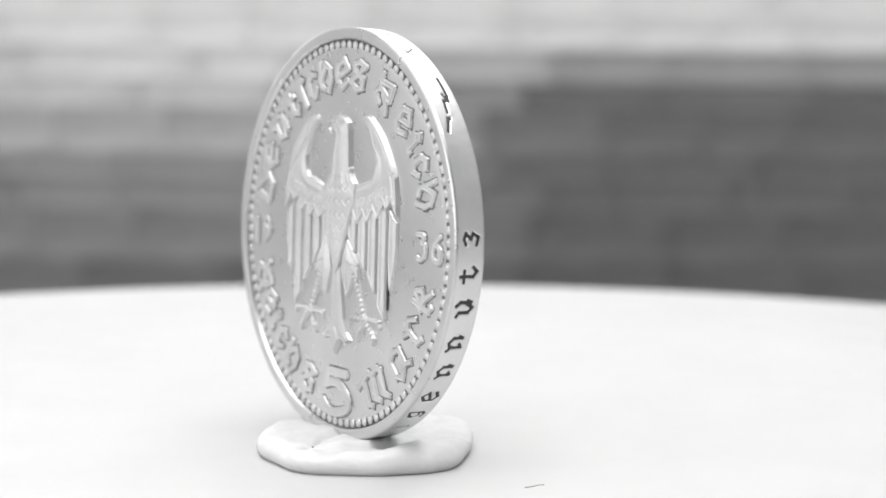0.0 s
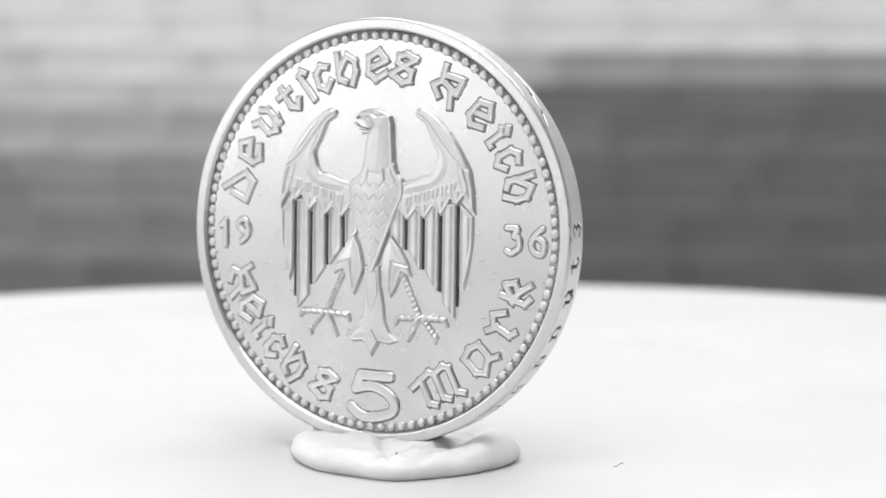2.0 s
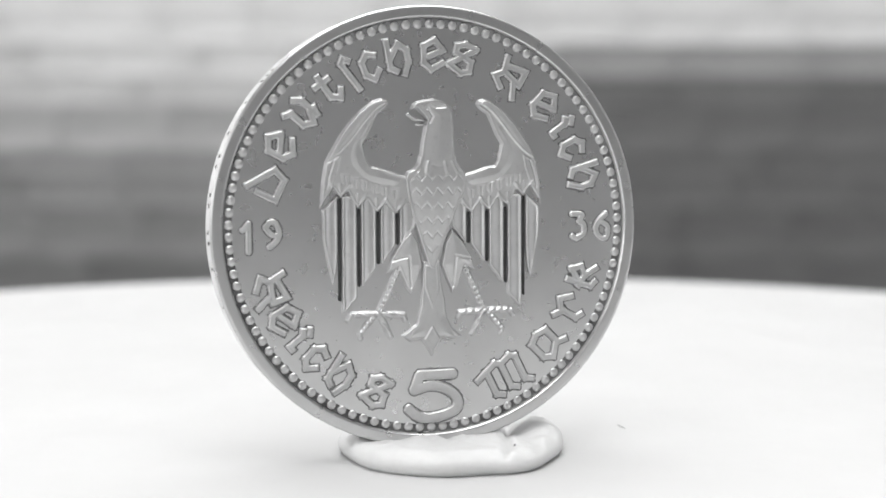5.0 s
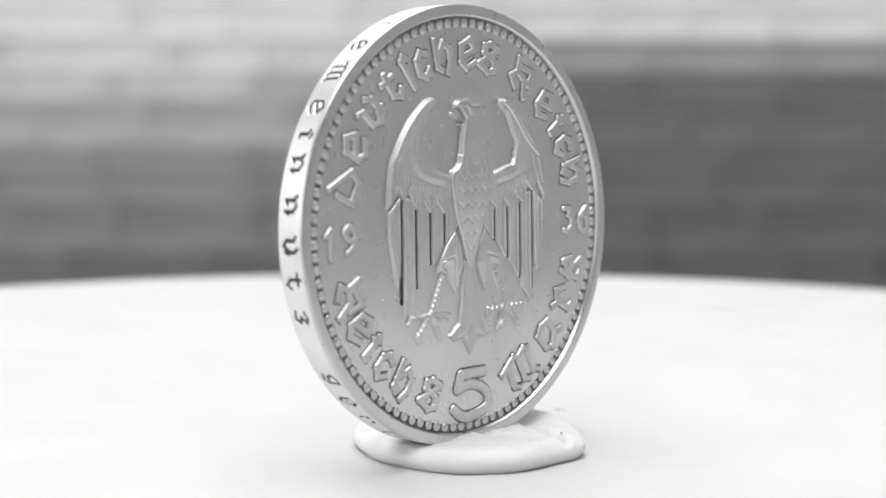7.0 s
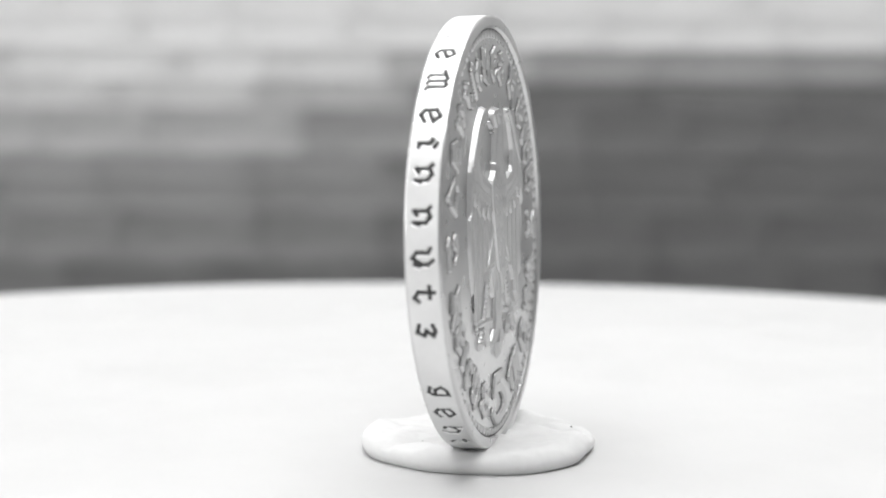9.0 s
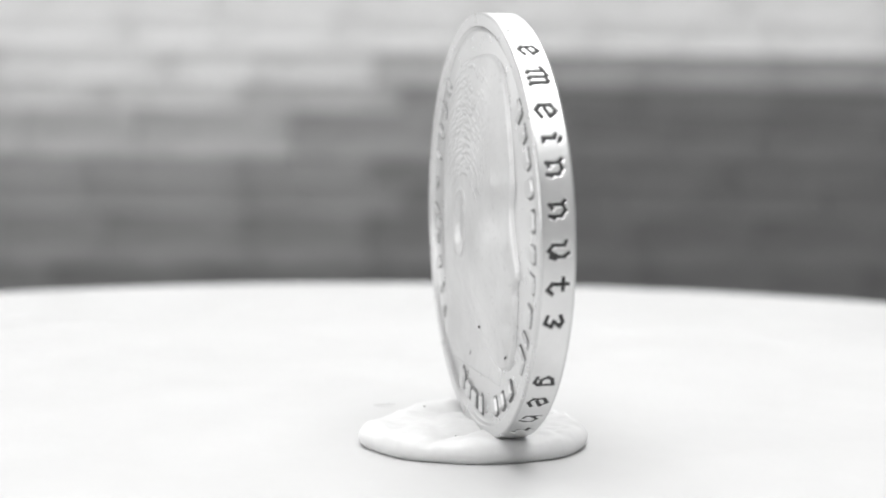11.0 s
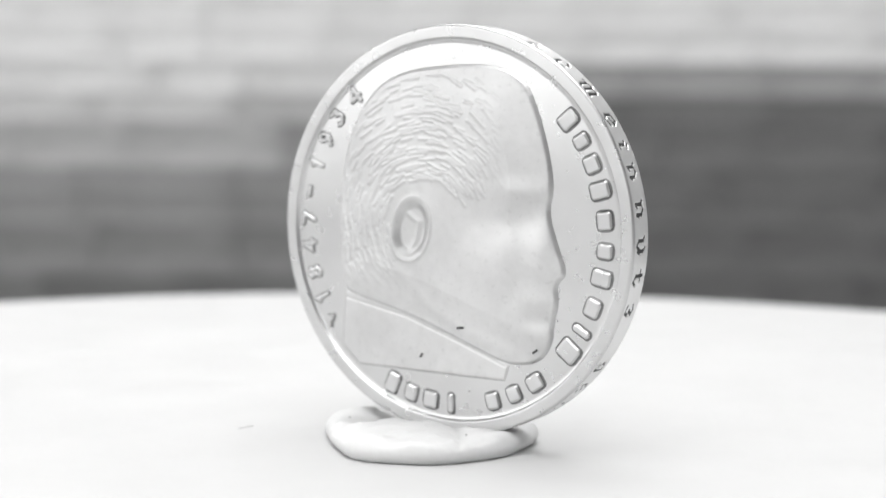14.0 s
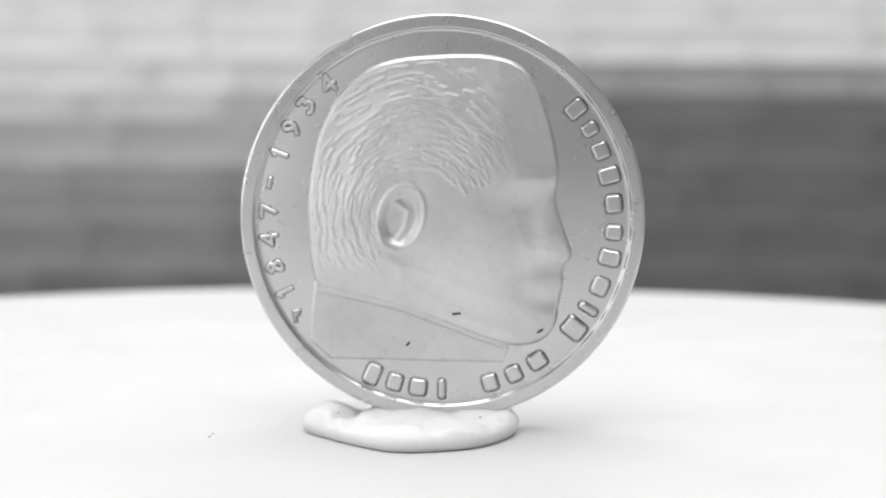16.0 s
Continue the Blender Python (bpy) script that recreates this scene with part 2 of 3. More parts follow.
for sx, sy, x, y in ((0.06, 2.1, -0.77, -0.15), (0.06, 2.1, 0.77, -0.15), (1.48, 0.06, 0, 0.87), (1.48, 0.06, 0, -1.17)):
    piece("frame_bar", box_mesh("frame_bar", sx, sy, 0.06, FRAME_WHITE, 0.006), added_skylight, m=pose(x, y, ZC + 0.05))
pane = piece("pane", box_mesh("pane", 1.48, 1.98, 0.006, glass), added_skylight, m=pose(0, -0.15, ZC + 0.05))
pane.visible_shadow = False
wall_south = tagged(new("wall_south"), "plain grey painted wall with one narrow added window", "wall", kind="structure")
for x0, x1, z0, z1 in ((-2.0, 2.0, ZF, -0.1), (-2.0, 2.0, 1.1, ZC), (-2.0, -1.65, -0.1, 1.1), (-0.75, 2.0, -0.1, 1.1)):
    piece("wall_block", box_mesh("wall_block", x1 - x0, 0.1, z1 - z0, WALL), wall_south, m=pose((x0 + x1) / 2, WY0 - 0.05, (z0 + z1) / 2))
# Unseen window, added to carry the south fill light.
added_south_window = tagged(new("added_window_4"), "narrow unseen window, white framed, added for light in the grey wall", "window", kind="structure")
for sx, sz, x, z in ((0.9, 0.06, -1.2, -0.07), (0.9, 0.06, -1.2, 1.07), (0.06, 1.08, -1.62, 0.5), (0.06, 1.08, -0.78, 0.5)):
    piece("frame_bar", box_mesh("frame_bar", sx, 0.06, sz, FRAME_WHITE, 0.006), added_south_window, m=pose(x, WY0 - 0.06, z))
pane = piece("pane", box_mesh("pane", 0.78, 0.006, 1.08, glass), added_south_window, m=pose(-1.2, WY0 - 0.06, 0.5))
pane.visible_shadow = False
structure("wall_east", 0.1, DY, DZ, (WX + 0.05, (WY0 + WY1) / 2, (ZF + ZC) / 2), EAST_PAINT, "plain grey painted side wall of the room")
# The north wall is four blocks round an added window west of the planks.
wall_north = tagged(new("wall_north"), "wall clad with horizontal wooden planks, brighter light above put into their tones", "wall", kind="structure")
nx0, nx1, nz0, nz1 = -1.7, -0.5, -0.15, 1.05
for x0, x1, z0, z1 in ((-2.0, 2.0, ZF, nz0), (-2.0, 2.0, nz1, ZC), (-2.0, nx0, nz0, nz1), (nx1, 2.0, nz0, nz1)):
    piece("wall_block", box_mesh("wall_block", x1 - x0, 0.1, z1 - z0, WALL), wall_north, m=pose((x0 + x1) / 2, WY1 + 0.07, (z0 + z1) / 2))
added_north_window = tagged(new("added_window_3"), "unseen white framed window added beside the planked wall for light", "window", kind="structure")
for sx, sz, x, z in ((1.2, 0.06, -1.1, nz0 + 0.03), (1.2, 0.06, -1.1, nz1 - 0.03), (0.06, 1.08, nx0 + 0.03, 0.45), (0.06, 1.08, nx1 - 0.03, 0.45)):
    piece("frame_bar", box_mesh("frame_bar", sx, 0.06, sz, FRAME_WHITE, 0.006), added_north_window, m=pose(x, WY1 + 0.06, z))
pane = piece("pane", box_mesh("pane", 1.08, 0.006, 1.08, glass), added_north_window, m=pose(-1.1, WY1 + 0.06, 0.45))
pane.visible_shadow = False
# The west wall is four blocks round its window.
wall_west = tagged(new("wall_west"), "grey painted wall with a wide daylight window", "wall", kind="structure")
wy0, wy1, wz0, wz1 = -1.8, 0.5, -0.05, 1.3
for sy, sz, y, z in ((DY, wz0 - ZF, (WY0 + WY1) / 2, (wz0 + ZF) / 2), (DY, ZC - wz1, (WY0 + WY1) / 2, (ZC + wz1) / 2),
                     (wy0 - WY0, wz1 - wz0, (wy0 + WY0) / 2, (wz0 + wz1) / 2), (WY1 - wy1, wz1 - wz0, (wy1 + WY1) / 2, (wz0 + wz1) / 2)):
    piece("wall_block", box_mesh("wall_block", 0.1, sy, sz, WALL), wall_west, m=pose(-WX - 0.05, y, z))
window = tagged(new("window_1"), "white framed window letting in soft daylight", "window", kind="structure")
for sy, sz, y, z in ((2.3, 0.06, -0.65, wz0 + 0.03), (2.3, 0.06, -0.65, wz1 - 0.03), (0.06, 1.23, wy0 + 0.03, 0.625), (0.06, 1.23, wy1 - 0.03, 0.625), (0.05, 1.23, -0.65, 0.625)):
    piece("frame_bar", box_mesh("frame_bar", 0.06, sy, sz, FRAME_WHITE, 0.006), window, m=pose(-WX - 0.06, y, z))
for y in (-1.2075, -0.0925):
    pane = piece("pane", box_mesh("pane", 0.006, 1.065, 1.23, glass), window, m=pose(-WX - 0.06, y, 0.625))
    pane.visible_shadow = False

# ---- support: table and turntable ----
table = tagged(new("table"), "wooden table under the white turntable", "table")
piece("tabletop", box_mesh("tabletop", 0.9, 0.6, 0.03, TABLE, 0.004), table, m=pose(0, 0.03, -0.051))
for x in (-0.4, 0.4):
    for y in (-0.22, 0.28):
        piece("leg", box_mesh("leg", 0.05, 0.05, 0.714, TABLE, 0.004), table, m=pose(x, y, -0.423))

turntable = tagged(new("turntable"), "round matt white rotating display stand", "turntable")
v, f = lathe([(0.0, -0.006), (0.1050, -0.006), (0.1060, -0.0052), (0.1062, -0.0013), (0.1058, -0.00043), (0.1048, -0.00013), (0.06, -0.00003), (0.02, 0.0), (0.0, 0.0)], 160)
piece("platter", mesh_of("platter", v, f, BOARD), turntable)
v, f = lathe([(0.0, -0.036), (0.078, -0.036), (0.08, -0.034), (0.08, -0.012), (0.076, -0.0085), (0.03, -0.008), (0.03, -0.006), (0.0, -0.006)], 96)
piece("base", mesh_of("base", v, f, BLACK_PLASTIC), turntable, "dark plastic turntable base")

# ---- putty under the coin ----
PX, PY = -0.3, -4.4


def putty_mesh():
    nr, na = 44, 180
    verts, faces = [], []
    for i in range(nr + 1):
        for k in range(na):
            a = 2 * math.pi * k / na
            ca, sa = math.cos(a), math.sin(a)
            ad = math.degrees(a) % 360
            wob = 1 - 0.13 * math.exp(-((ad - 48) / 32) ** 2) + 0.10 * math.exp(-((ad - 115) / 26) ** 2) + 0.05 * math.exp(-((ad - 185) / 30) ** 2) + 0.012 * math.sin(9 * a) + 0.035 * math.sin(2 * a + 0.5) + 0.02 * math.sin(5 * a + 1) + 0.03 * noise.noise((ca * 1.6, sa * 1.6, 3))
            t, R = i / nr, 7.55 * wob
            # a rounded side, undercut at the foot, then the pressed top
            if t < 0.45:
                w = radians(-48 + 138 * t / 0.45)
                r, z = R - 1.15 + 1.15 * math.cos(w), 0.62 + (0.84 if w < 0 else 0.9) * math.sin(w)
            else:
                w = (t - 0.45) / 0.55
                r, z = (R - 1.15) * (1 - w) ** 0.9, 1.52
            x, y = r * ca, 1.07 * r * sa
            top = max(0.0, min(1.0, (z - 0.9) / 0.4))
            z += top * (0.30 * noise.noise((x * 0.35, y * 0.35, 1)) + 0.16 * noise.noise((x * 0.8, y * 0.8, 5)))
            z += top * 0.38 * math.exp(-((x - 5.8) ** 2 / 1.8 + (y - 0.4) ** 2 / 5))
            z -= top * 0.3 * math.exp(-((x - 3.9) ** 2 / 0.5))
            z += top * 0.06 * noise.noise((x * 2.2, y * 2.2, 9))
            z -= top * 0.4 * math.exp(-(((x - 3.1) - 0.35 * (y + 2)) ** 2) / 0.10) * (1 if x > 0 else 0)
            z -= top * 0.25 * math.exp(-((x + 2.8 + 0.7 * y) ** 2) / 0.25)
            verts.append((x * 0.001, y * 0.001, max(z, 0) * 0.001))
    for i in range(nr):
        for k in range(na):
            a, b = i * na + k, i * na + (k + 1) % na
            faces.append((a, b, b + na, a + na))
    return mesh_of("putty", verts, faces, PUTTY)


putty = piece("putty", putty_mesh())
for x, y, z, r in ((2.2, -6.2, 1.55, 0.07), (-3.6, -5.4, 1.5, 0.05), (5.0, 2.4, 1.6, 0.06), (-5.2, 2.6, 1.5, 0.07), (0.6, 6.2, 1.5, 0.05)):
    bm = bmesh.new()
    bmesh.ops.create_icosphere(bm, subdivisions=2, radius=r * 0.001)
    me = bpy.data.meshes.new("speck")
    bm.to_mesh(me)
    bm.free()
    me.materials.append(FIBRE)
    piece("speck", me, putty, "tiny grey speck", pose(x * 0.001, y * 0.001, z * 0.001))
tagged(putty, "flattened lump of white putty holding the coin", "putty")


def fibre_mesh():
    cu = bpy.data.curves.new("fibre", "CURVE")
    cu.dimensions, cu.bevel_depth, cu.bevel_resolution = "3D", 0.00002, 1
    sp = cu.splines.new("POLY")
    sp.points.add(6)
    for i, p in enumerate(sp.points):
        t = i / 6 - 0.5
        p.co = (0.0014 * t, 0.00025 * math.sin(4 * t), 0.00003, 1)
    ob = bpy.data.objects.new("fibre", cu)
    me = bpy.data.meshes.new_from_object(ob)
    bpy.data.objects.remove(ob)
    me.materials.clear()
    me.materials.append(FIBRE)
    return me


fibre = piece("fibre", fibre_mesh())
tagged(fibre, "short grey fibre lying on the white platter", "lint")

# ---- the coin ----
EDGE, FIELD, RIM = 14.58, 0.88, 1.15
coin = tagged(new("coin"), "worn silver coin standing upright in white putty", "coin")


def face_profile():
    """From the centre of a face to the rim's outer corner, in millimetres."""
    return [(0.0, FIELD), (6, FIELD), (12.7, FIELD), (13.2, FIELD - 0.02), (13.68, FIELD - 0.06), (13.74, FIELD + 0.02), (13.80, RIM - 0.05), (13.88, RIM), (13.93, RIM), (14.33, RIM), (14.40, RIM), (14.50, RIM - 0.03), (14.56, RIM - 0.09), (14.58, RIM - 0.18)]


def plain_profile():
    return [(0.0, FIELD), (6, FIELD), (13.2, FIELD), (13.5, FIELD - 0.03), (13.57, FIELD + 0.02), (13.62, RIM - 0.05), (13.68, RIM), (13.74, RIM), (14.33, RIM), (14.40, RIM), (14.50, RIM - 0.03), (14.56, RIM - 0.09), (14.58, RIM - 0.18)]


v, f = lathe([(r * 0.001, h * 0.001) for r, h in face_profile()], 256, "y")
piece("obverse_face", mesh_of("obverse_face", v, f, SILVER), coin, "worn silver face with raised rim")
v, f = lathe([(r * 0.001, -h * 0.001) for r, h in plain_profile()], 256, "y")
piece("reverse_face", mesh_of("reverse_face", v, [q[::-1] for q in f], SILVER), coin, "worn silver face with raised rim")

# Sunk edge lettering: word by word with the angles of the letters.
EDGE_TEXT = [("Gemeinnutz", (117, 126.5, 136.4, 147.2, 154.8, 162, 172, 181.6, 190.5, 199.6)), ("geht", (217.7, 226, 234.5, 243)),
             ("vor", (256, 264, 272)), ("Eigennutz", (290, 300, 308, 316.5, 326, 335, 345, 354, 3)), ("~", (39.5,)), ("*", (61,)), ("*", (73,))]


def edge_band():
    ns, nw = 1700, 40
    S, Wd = np.meshgrid(np.arange(ns) * 2 * math.pi * EDGE / ns, np.linspace(-0.975, 0.975, nw))
    Hh = np.zeros(S.shape)
    for word, angles in EDGE_TEXT:
        for ch, deg in zip(word, angles):
            s0 = radians(deg) * EDGE
            w, h = (4.4, 1.0) if ch == "~" else (1.5 if ch == "m" else 1.05, 1.25)
            near = np.abs(S[0] - s0) < w / 2 + 0.5
            d = glyph(S[:, near] - s0, Wd[:, near], ch, w, h) - (0.135 if ch != "*" else 0.05)
            Hh[:, near] = np.minimum(Hh[:, near], -rise(d, 0.13, 0.06))
    V = np.stack(edge(S.ravel(), Wd.ravel(), Hh.ravel()), -1)
    ids = np.arange(ns * nw).reshape(nw, ns)
    nxt = np.roll(ids, -1, 1)
    quads = np.stack([ids[:-1].ravel(), nxt[:-1].ravel(), nxt[1:].ravel(), ids[1:].ravel()], -1)
    return mesh_of("edge_band", V, quads, EDGE_SILVER)


band = piece("edge_band", edge_band(), coin, "smooth silver edge with sunk dark lettering")
for word, angles in EDGE_TEXT:
    for ch, deg in zip(word, angles):
        w, h = (4.4, 1.0) if ch == "~" else (1.5 if ch == "m" else 1.05, 1.25)
        half = 0.13 if ch != "*" else 0.05
        me = patch("edge_letter", lambda X, Y: half - glyph(X, Y, ch, w, h), (-w / 2 - 0.3, w / 2 + 0.3, -h / 2 - 0.3, h / 2 + 0.3), 0.05, edge, PATINA, (radians(deg) * EDGE, 0, 0), flat=-0.06)
        if ch == "G":
            continue  # worn almost smooth
        piece("edge_letter" if ch not in "~*" else "edge_ornament", me, band)

# Toned ring in the angle of the rim, and the beads inside the obverse rim.
v, f = lathe([(r * 0.001, h * 0.001) for r, h in ((13.12, FIELD - 0.04), (13.18, FIELD + 0.001), (13.66, FIELD - 0.04), (13.72, FIELD + 0.02))], 256, "y")
piece("toned_ring", mesh_of("toned_ring", v, f, TARNISH), coin, "dark tarnish between the beads")
bm = bmesh.new()
bmesh.ops.create_uvsphere(bm, u_segments=12, v_segments=8, radius=0.00031)
bmesh.ops.scale(bm, vec=(1, 0.45, 1), verts=bm.verts)
bead = bpy.data.meshes.new("bead")
bm.to_mesh(bead)
bm.free()
bead.materials.append(WORN)
bead.polygons.foreach_set("use_smooth", [True] * len(bead.polygons))
for k in range(106):
    a = 2 * math.pi * (k + 0.5) / 106
    piece("bead", bead, coin, m=pose(0.01336 * math.cos(a), -(FIELD - 0.02) * 0.001, 0.01336 * math.sin(a)))

# Obverse lettering: letter and its angle on the circle.
for ch, deg in zip("DeutlchesReich", (164.9, 151.4, 138.9, 126.4, 117.8, 111.2, 100.8, 88.8, 78.6, 60.5, 45, 35.4, 27.6, 16.7)):
    a = radians(deg)
    w = {"D": 2.1, "R": 2.0, "l": 1.1, "i": 1.0, "t": 1.4, "c": 1.35}.get(ch, 1.65)
    me = letter_mesh("letter", ch, w, 2.2 if ch in "DRhl" else 1.9, 0.225, 0.22, obverse, (11.35 * math.cos(a), 11.35 * math.sin(a), a - math.pi / 2), WORN)
    piece("letter", me, coin)
for ch, deg in zip("Reichsmark", (200, 210.6, 218.8, 226.5, 237.2, 250.5, 296.5, 315.5, 329.5, 341.6)):
    a = radians(deg)
    w = {"R": 2.0, "m": 3.4, "i": 1.0, "c": 1.35, "a": 2.15}.get(ch, 1.65)
    me = letter_mesh("letter", ch, w, 2.2 if ch in "Rhma" else 1.9, 0.225, 0.22, obverse, (11.4 * math.cos(a), 11.4 * math.sin(a), a + math.pi / 2), WORN)
    piece("letter", me, coin)
for ch, x, z, w, h, half in (("1", -12.15, -0.45, 1.1, 1.8, 0.2), ("9", -10.65, -0.25, 1.35, 1.6, 0.2), ("3", 10.55, -0.15, 1.3, 1.7, 0.2), ("6", 12.15, -0.15, 1.35, 1.7, 0.2), ("5", 0.15, -11.3, 3.4, 2.9, 0.36)):
    piece("numeral", letter_mesh("numeral", ch, w, h, half, 0.21, obverse, (x, z, 0), WORN), coin)

# The eagle in relief: body and head, then wings, feathers, legs and tail.
def zigzag(X, Y, pitch, period, tall):
    wave = tall * (2 * np.abs((X / period) % 1 - 0.5) - 0.5)
    return np.abs(((Y + wave) / pitch) % 1 - 0.5) * pitch


def pad(d, edge_high, dome, width):
    """A modelled form: a steep side, a thin bead along it and a soft swelling towards the middle."""
    return np.where(d < 0, np.maximum(rise(d, edge_high, 0.15) + rise(d, dome, width) + lip(d, 0.06, 0.08), 0.01), 0)


def notch(X, Y, pts, deep, width):
    return deep * np.clip(1 - line(X, Y, pts) / width, 0, 1)


def eagle_body(X, Y):
    trunk = polygon(X, Y, rounded([(-1.85, 3.6), (-1.7, 2.3), (-1.4, 1.0), (-0.75, -1.1), (0.0, -3.3), (0.75, -1.5), (1.5, 0.4), (2.1, 1.8), (2.5, 2.5), (2.5, 3.55), (1.9, 4.2), (1.72, 5.0), (-0.75, 5.0), (-0.95, 4.0)], 1))
    neck = polygon(X, Y, [(-1.0, 3.9), (-0.75, 4.6), (-0.62, 5.7), (-0.42, 6.7), (-0.3, 7.05), (-0.55, 7.4), (-0.95, 7.8), (-1.38, 7.72), (-1.25, 8.08), (-0.98, 8.3), (-0.4, 8.42), (0.2, 8.5), (0.9, 8.28), (1.42, 7.95), (1.56, 7.4), (1.64, 6.0), (1.72, 4.4), (2.2, 3.7), (0.4, 3.0)])
    jaw = line(X, Y, [(-1.5, 7.45), (-1.05, 7.12), (-0.5, 7.02)]) - 0.12
    throat = line(X, Y, [(-0.9, 6.78), (-0.45, 6.75)]) - 0.08
    h = np.maximum(pad(trunk, 0.30, 0.28, 1.9), pad(neck, 0.30, 0.24, 1.3))
    h = np.maximum(h, np.maximum(rise(jaw, 0.26, 0.12), rise(throat, 0.18, 0.08)))
    inside = np.minimum(trunk, neck + 0.2) < -0.35
    h = h - 0.06 * np.clip(1 - zigzag(X, Y, 0.95, 0.72, 0.42) / 0.09, 0, 1) * inside * (Y < 3.4)
    # ruff at the foot of the neck, brow and cheek
    for x, lean in ((-0.7, -0.25), (-0.25, -0.1), (0.9, 0.12), (1.45, 0.3), (1.85, 0.4)):
        h = h + 0.07 * np.exp(-(line(X, Y, [(x, 4.3), (x + lean, 3.65)]) / 0.1) ** 2) * inside
    h = h - notch(X, Y, [(0.0, 8.1), (0.35, 7.9), (0.95, 7.95)], 0.09, 0.11) - notch(X, Y, [(-0.2, 7.75), (0.1, 7.3), (-0.1, 6.9)], 0.08, 0.1)
    h = h - 0.16 * np.clip(1 - np.hypot(X + 0.3, Y - 7.85) / 0.17, 0, 1)
    return np.where(np.minimum(np.minimum(trunk, neck), np.minimum(jaw, throat)) < 0, np.maximum(h, 0.01), 0)


# Outline of the wing's coverts, shoulder to tip and back along their points.
COVERTS = [(1.6, 3.4), (2.2, 3.5), (3.0, 3.75), (3.7, 4.0), (4.25, 4.05), (4.5, 4.5), (4.72, 5.5), (4.35, 6.1), (4.0, 6.9), (3.75, 7.45), (3.2, 7.8), (2.98, 8.1), (3.1, 8.4), (3.5, 8.5), (4.1, 8.32), (4.9, 7.7), (5.7, 6.9), (6.35, 6.0), (6.95, 5.0), (7.3, 4.3), (7.5, 3.1), (7.62, 1.3), (6.75, 2.6), (6.3, 1.95), (5.8, 2.35), (5.15, 1.25), (4.5, 1.85), (3.88, 0.95), (3.25, 1.55), (2.6, 0.85), (1.9, 1.5), (1.2, 1.3)]


def wing(X, Y):
    arm = polygon(X, Y, COVERTS)
    h = pad(arm, 0.20, 0.10, 0.6)
    # the muscled arm, and the long outer covert that lies over it
    limb = polygon(X, Y, rounded([(2.0, 3.6), (3.6, 4.05), (4.3, 4.1), (4.75, 5.5), (4.2, 6.5), (3.6, 7.7), (3.9, 7.9), (4.9, 6.7), (5.9, 5.3), (5.85, 4.1), (5.2, 3.3), (4.3, 2.7), (2.1, 2.4)], 1))
    h = np.maximum(h, np.where(arm < 0, rise(limb, 0.22, 0.35) + rise(limb, 0.18, 1.2) + lip(arm, 0.06, 0.08), 0))
    outer = polygon(X, Y, rounded([(3.05, 8.15), (3.5, 8.5), (4.3, 8.2), (5.3, 7.35), (6.3, 6.1), (7.3, 4.25), (6.4, 4.75), (5.4, 5.75), (4.5, 6.95), (3.8, 7.75)], 1))
    h = np.maximum(h, np.where(arm < 0, pad(outer, 0.28, 0.14, 0.6), 0))
    blade = polygon(X, Y, [(6.1, 5.0), (7.25, 4.3), (7.5, 3.1), (7.62, 1.3), (6.75, 2.6), (6.3, 3.9)])
    h = np.maximum(h, np.where(arm < 0, pad(blade, 0.24, 0.10, 0.4), 0))
    h = h - notch(X, Y, [(6.75, 4.4), (7.05, 3.4), (7.2, 2.6)], 0.09, 0.1)
    # two overlapping rows of pointed coverts with their shafts
    for k in range(6):
        x, y = 2.65 + 0.66 * k, 1.9 + 0.2 * k
        d = polygon(X, Y, [(x - 0.42, y + 0.75), (x + 0.42, y + 0.85), (x + 0.34, y + 0.15), (x, y - 0.35), (x - 0.34, y + 0.1)])
        h = np.maximum(h, np.where((arm < 0) & (limb > -0.25) & (d < 0), 0.26 + rise(d, 0.10, 0.3) - notch(X, Y, [(x, y + 0.5), (x, y - 0.1)], 0.07, 0.09), 0))
    for x, y in ((2.6, 0.85), (3.88, 0.95), (5.15, 1.25), (6.3, 1.95)):
        h = h + 0.07 * np.exp(-(line(X, Y, [(x - 0.62, y + 0.95), (x, y + 0.14), (x + 0.62, y + 1.0)]) / 0.1) ** 2) * (arm < -0.05) + 0.06 * np.exp(-((X - x) / 0.09) ** 2) * (arm < -0.1) * (np.abs(Y - y - 0.65) < 0.4)
    return np.where(arm < 0, np.maximum(h, 0.01), 0)


def quill(pts):
    """A long flight feather with a raised border and a shaft."""
    shaft = (pts[0][0] + pts[1][0]) / 2

    def heights(X, Y):
        d = polygon(X, Y, pts)
        h = rise(d, 0.18, 0.10) + lip(d, 0.07, 0.07) + 0.04 * np.exp(-((X - shaft) / 0.12) ** 2) * (d < -0.15) - 0.05 * np.exp(-((X - shaft - 0.26) / 0.08) ** 2) * (d < -0.12)
        return np.where(d < 0, np.maximum(h, 0.01), 0)
    return heights


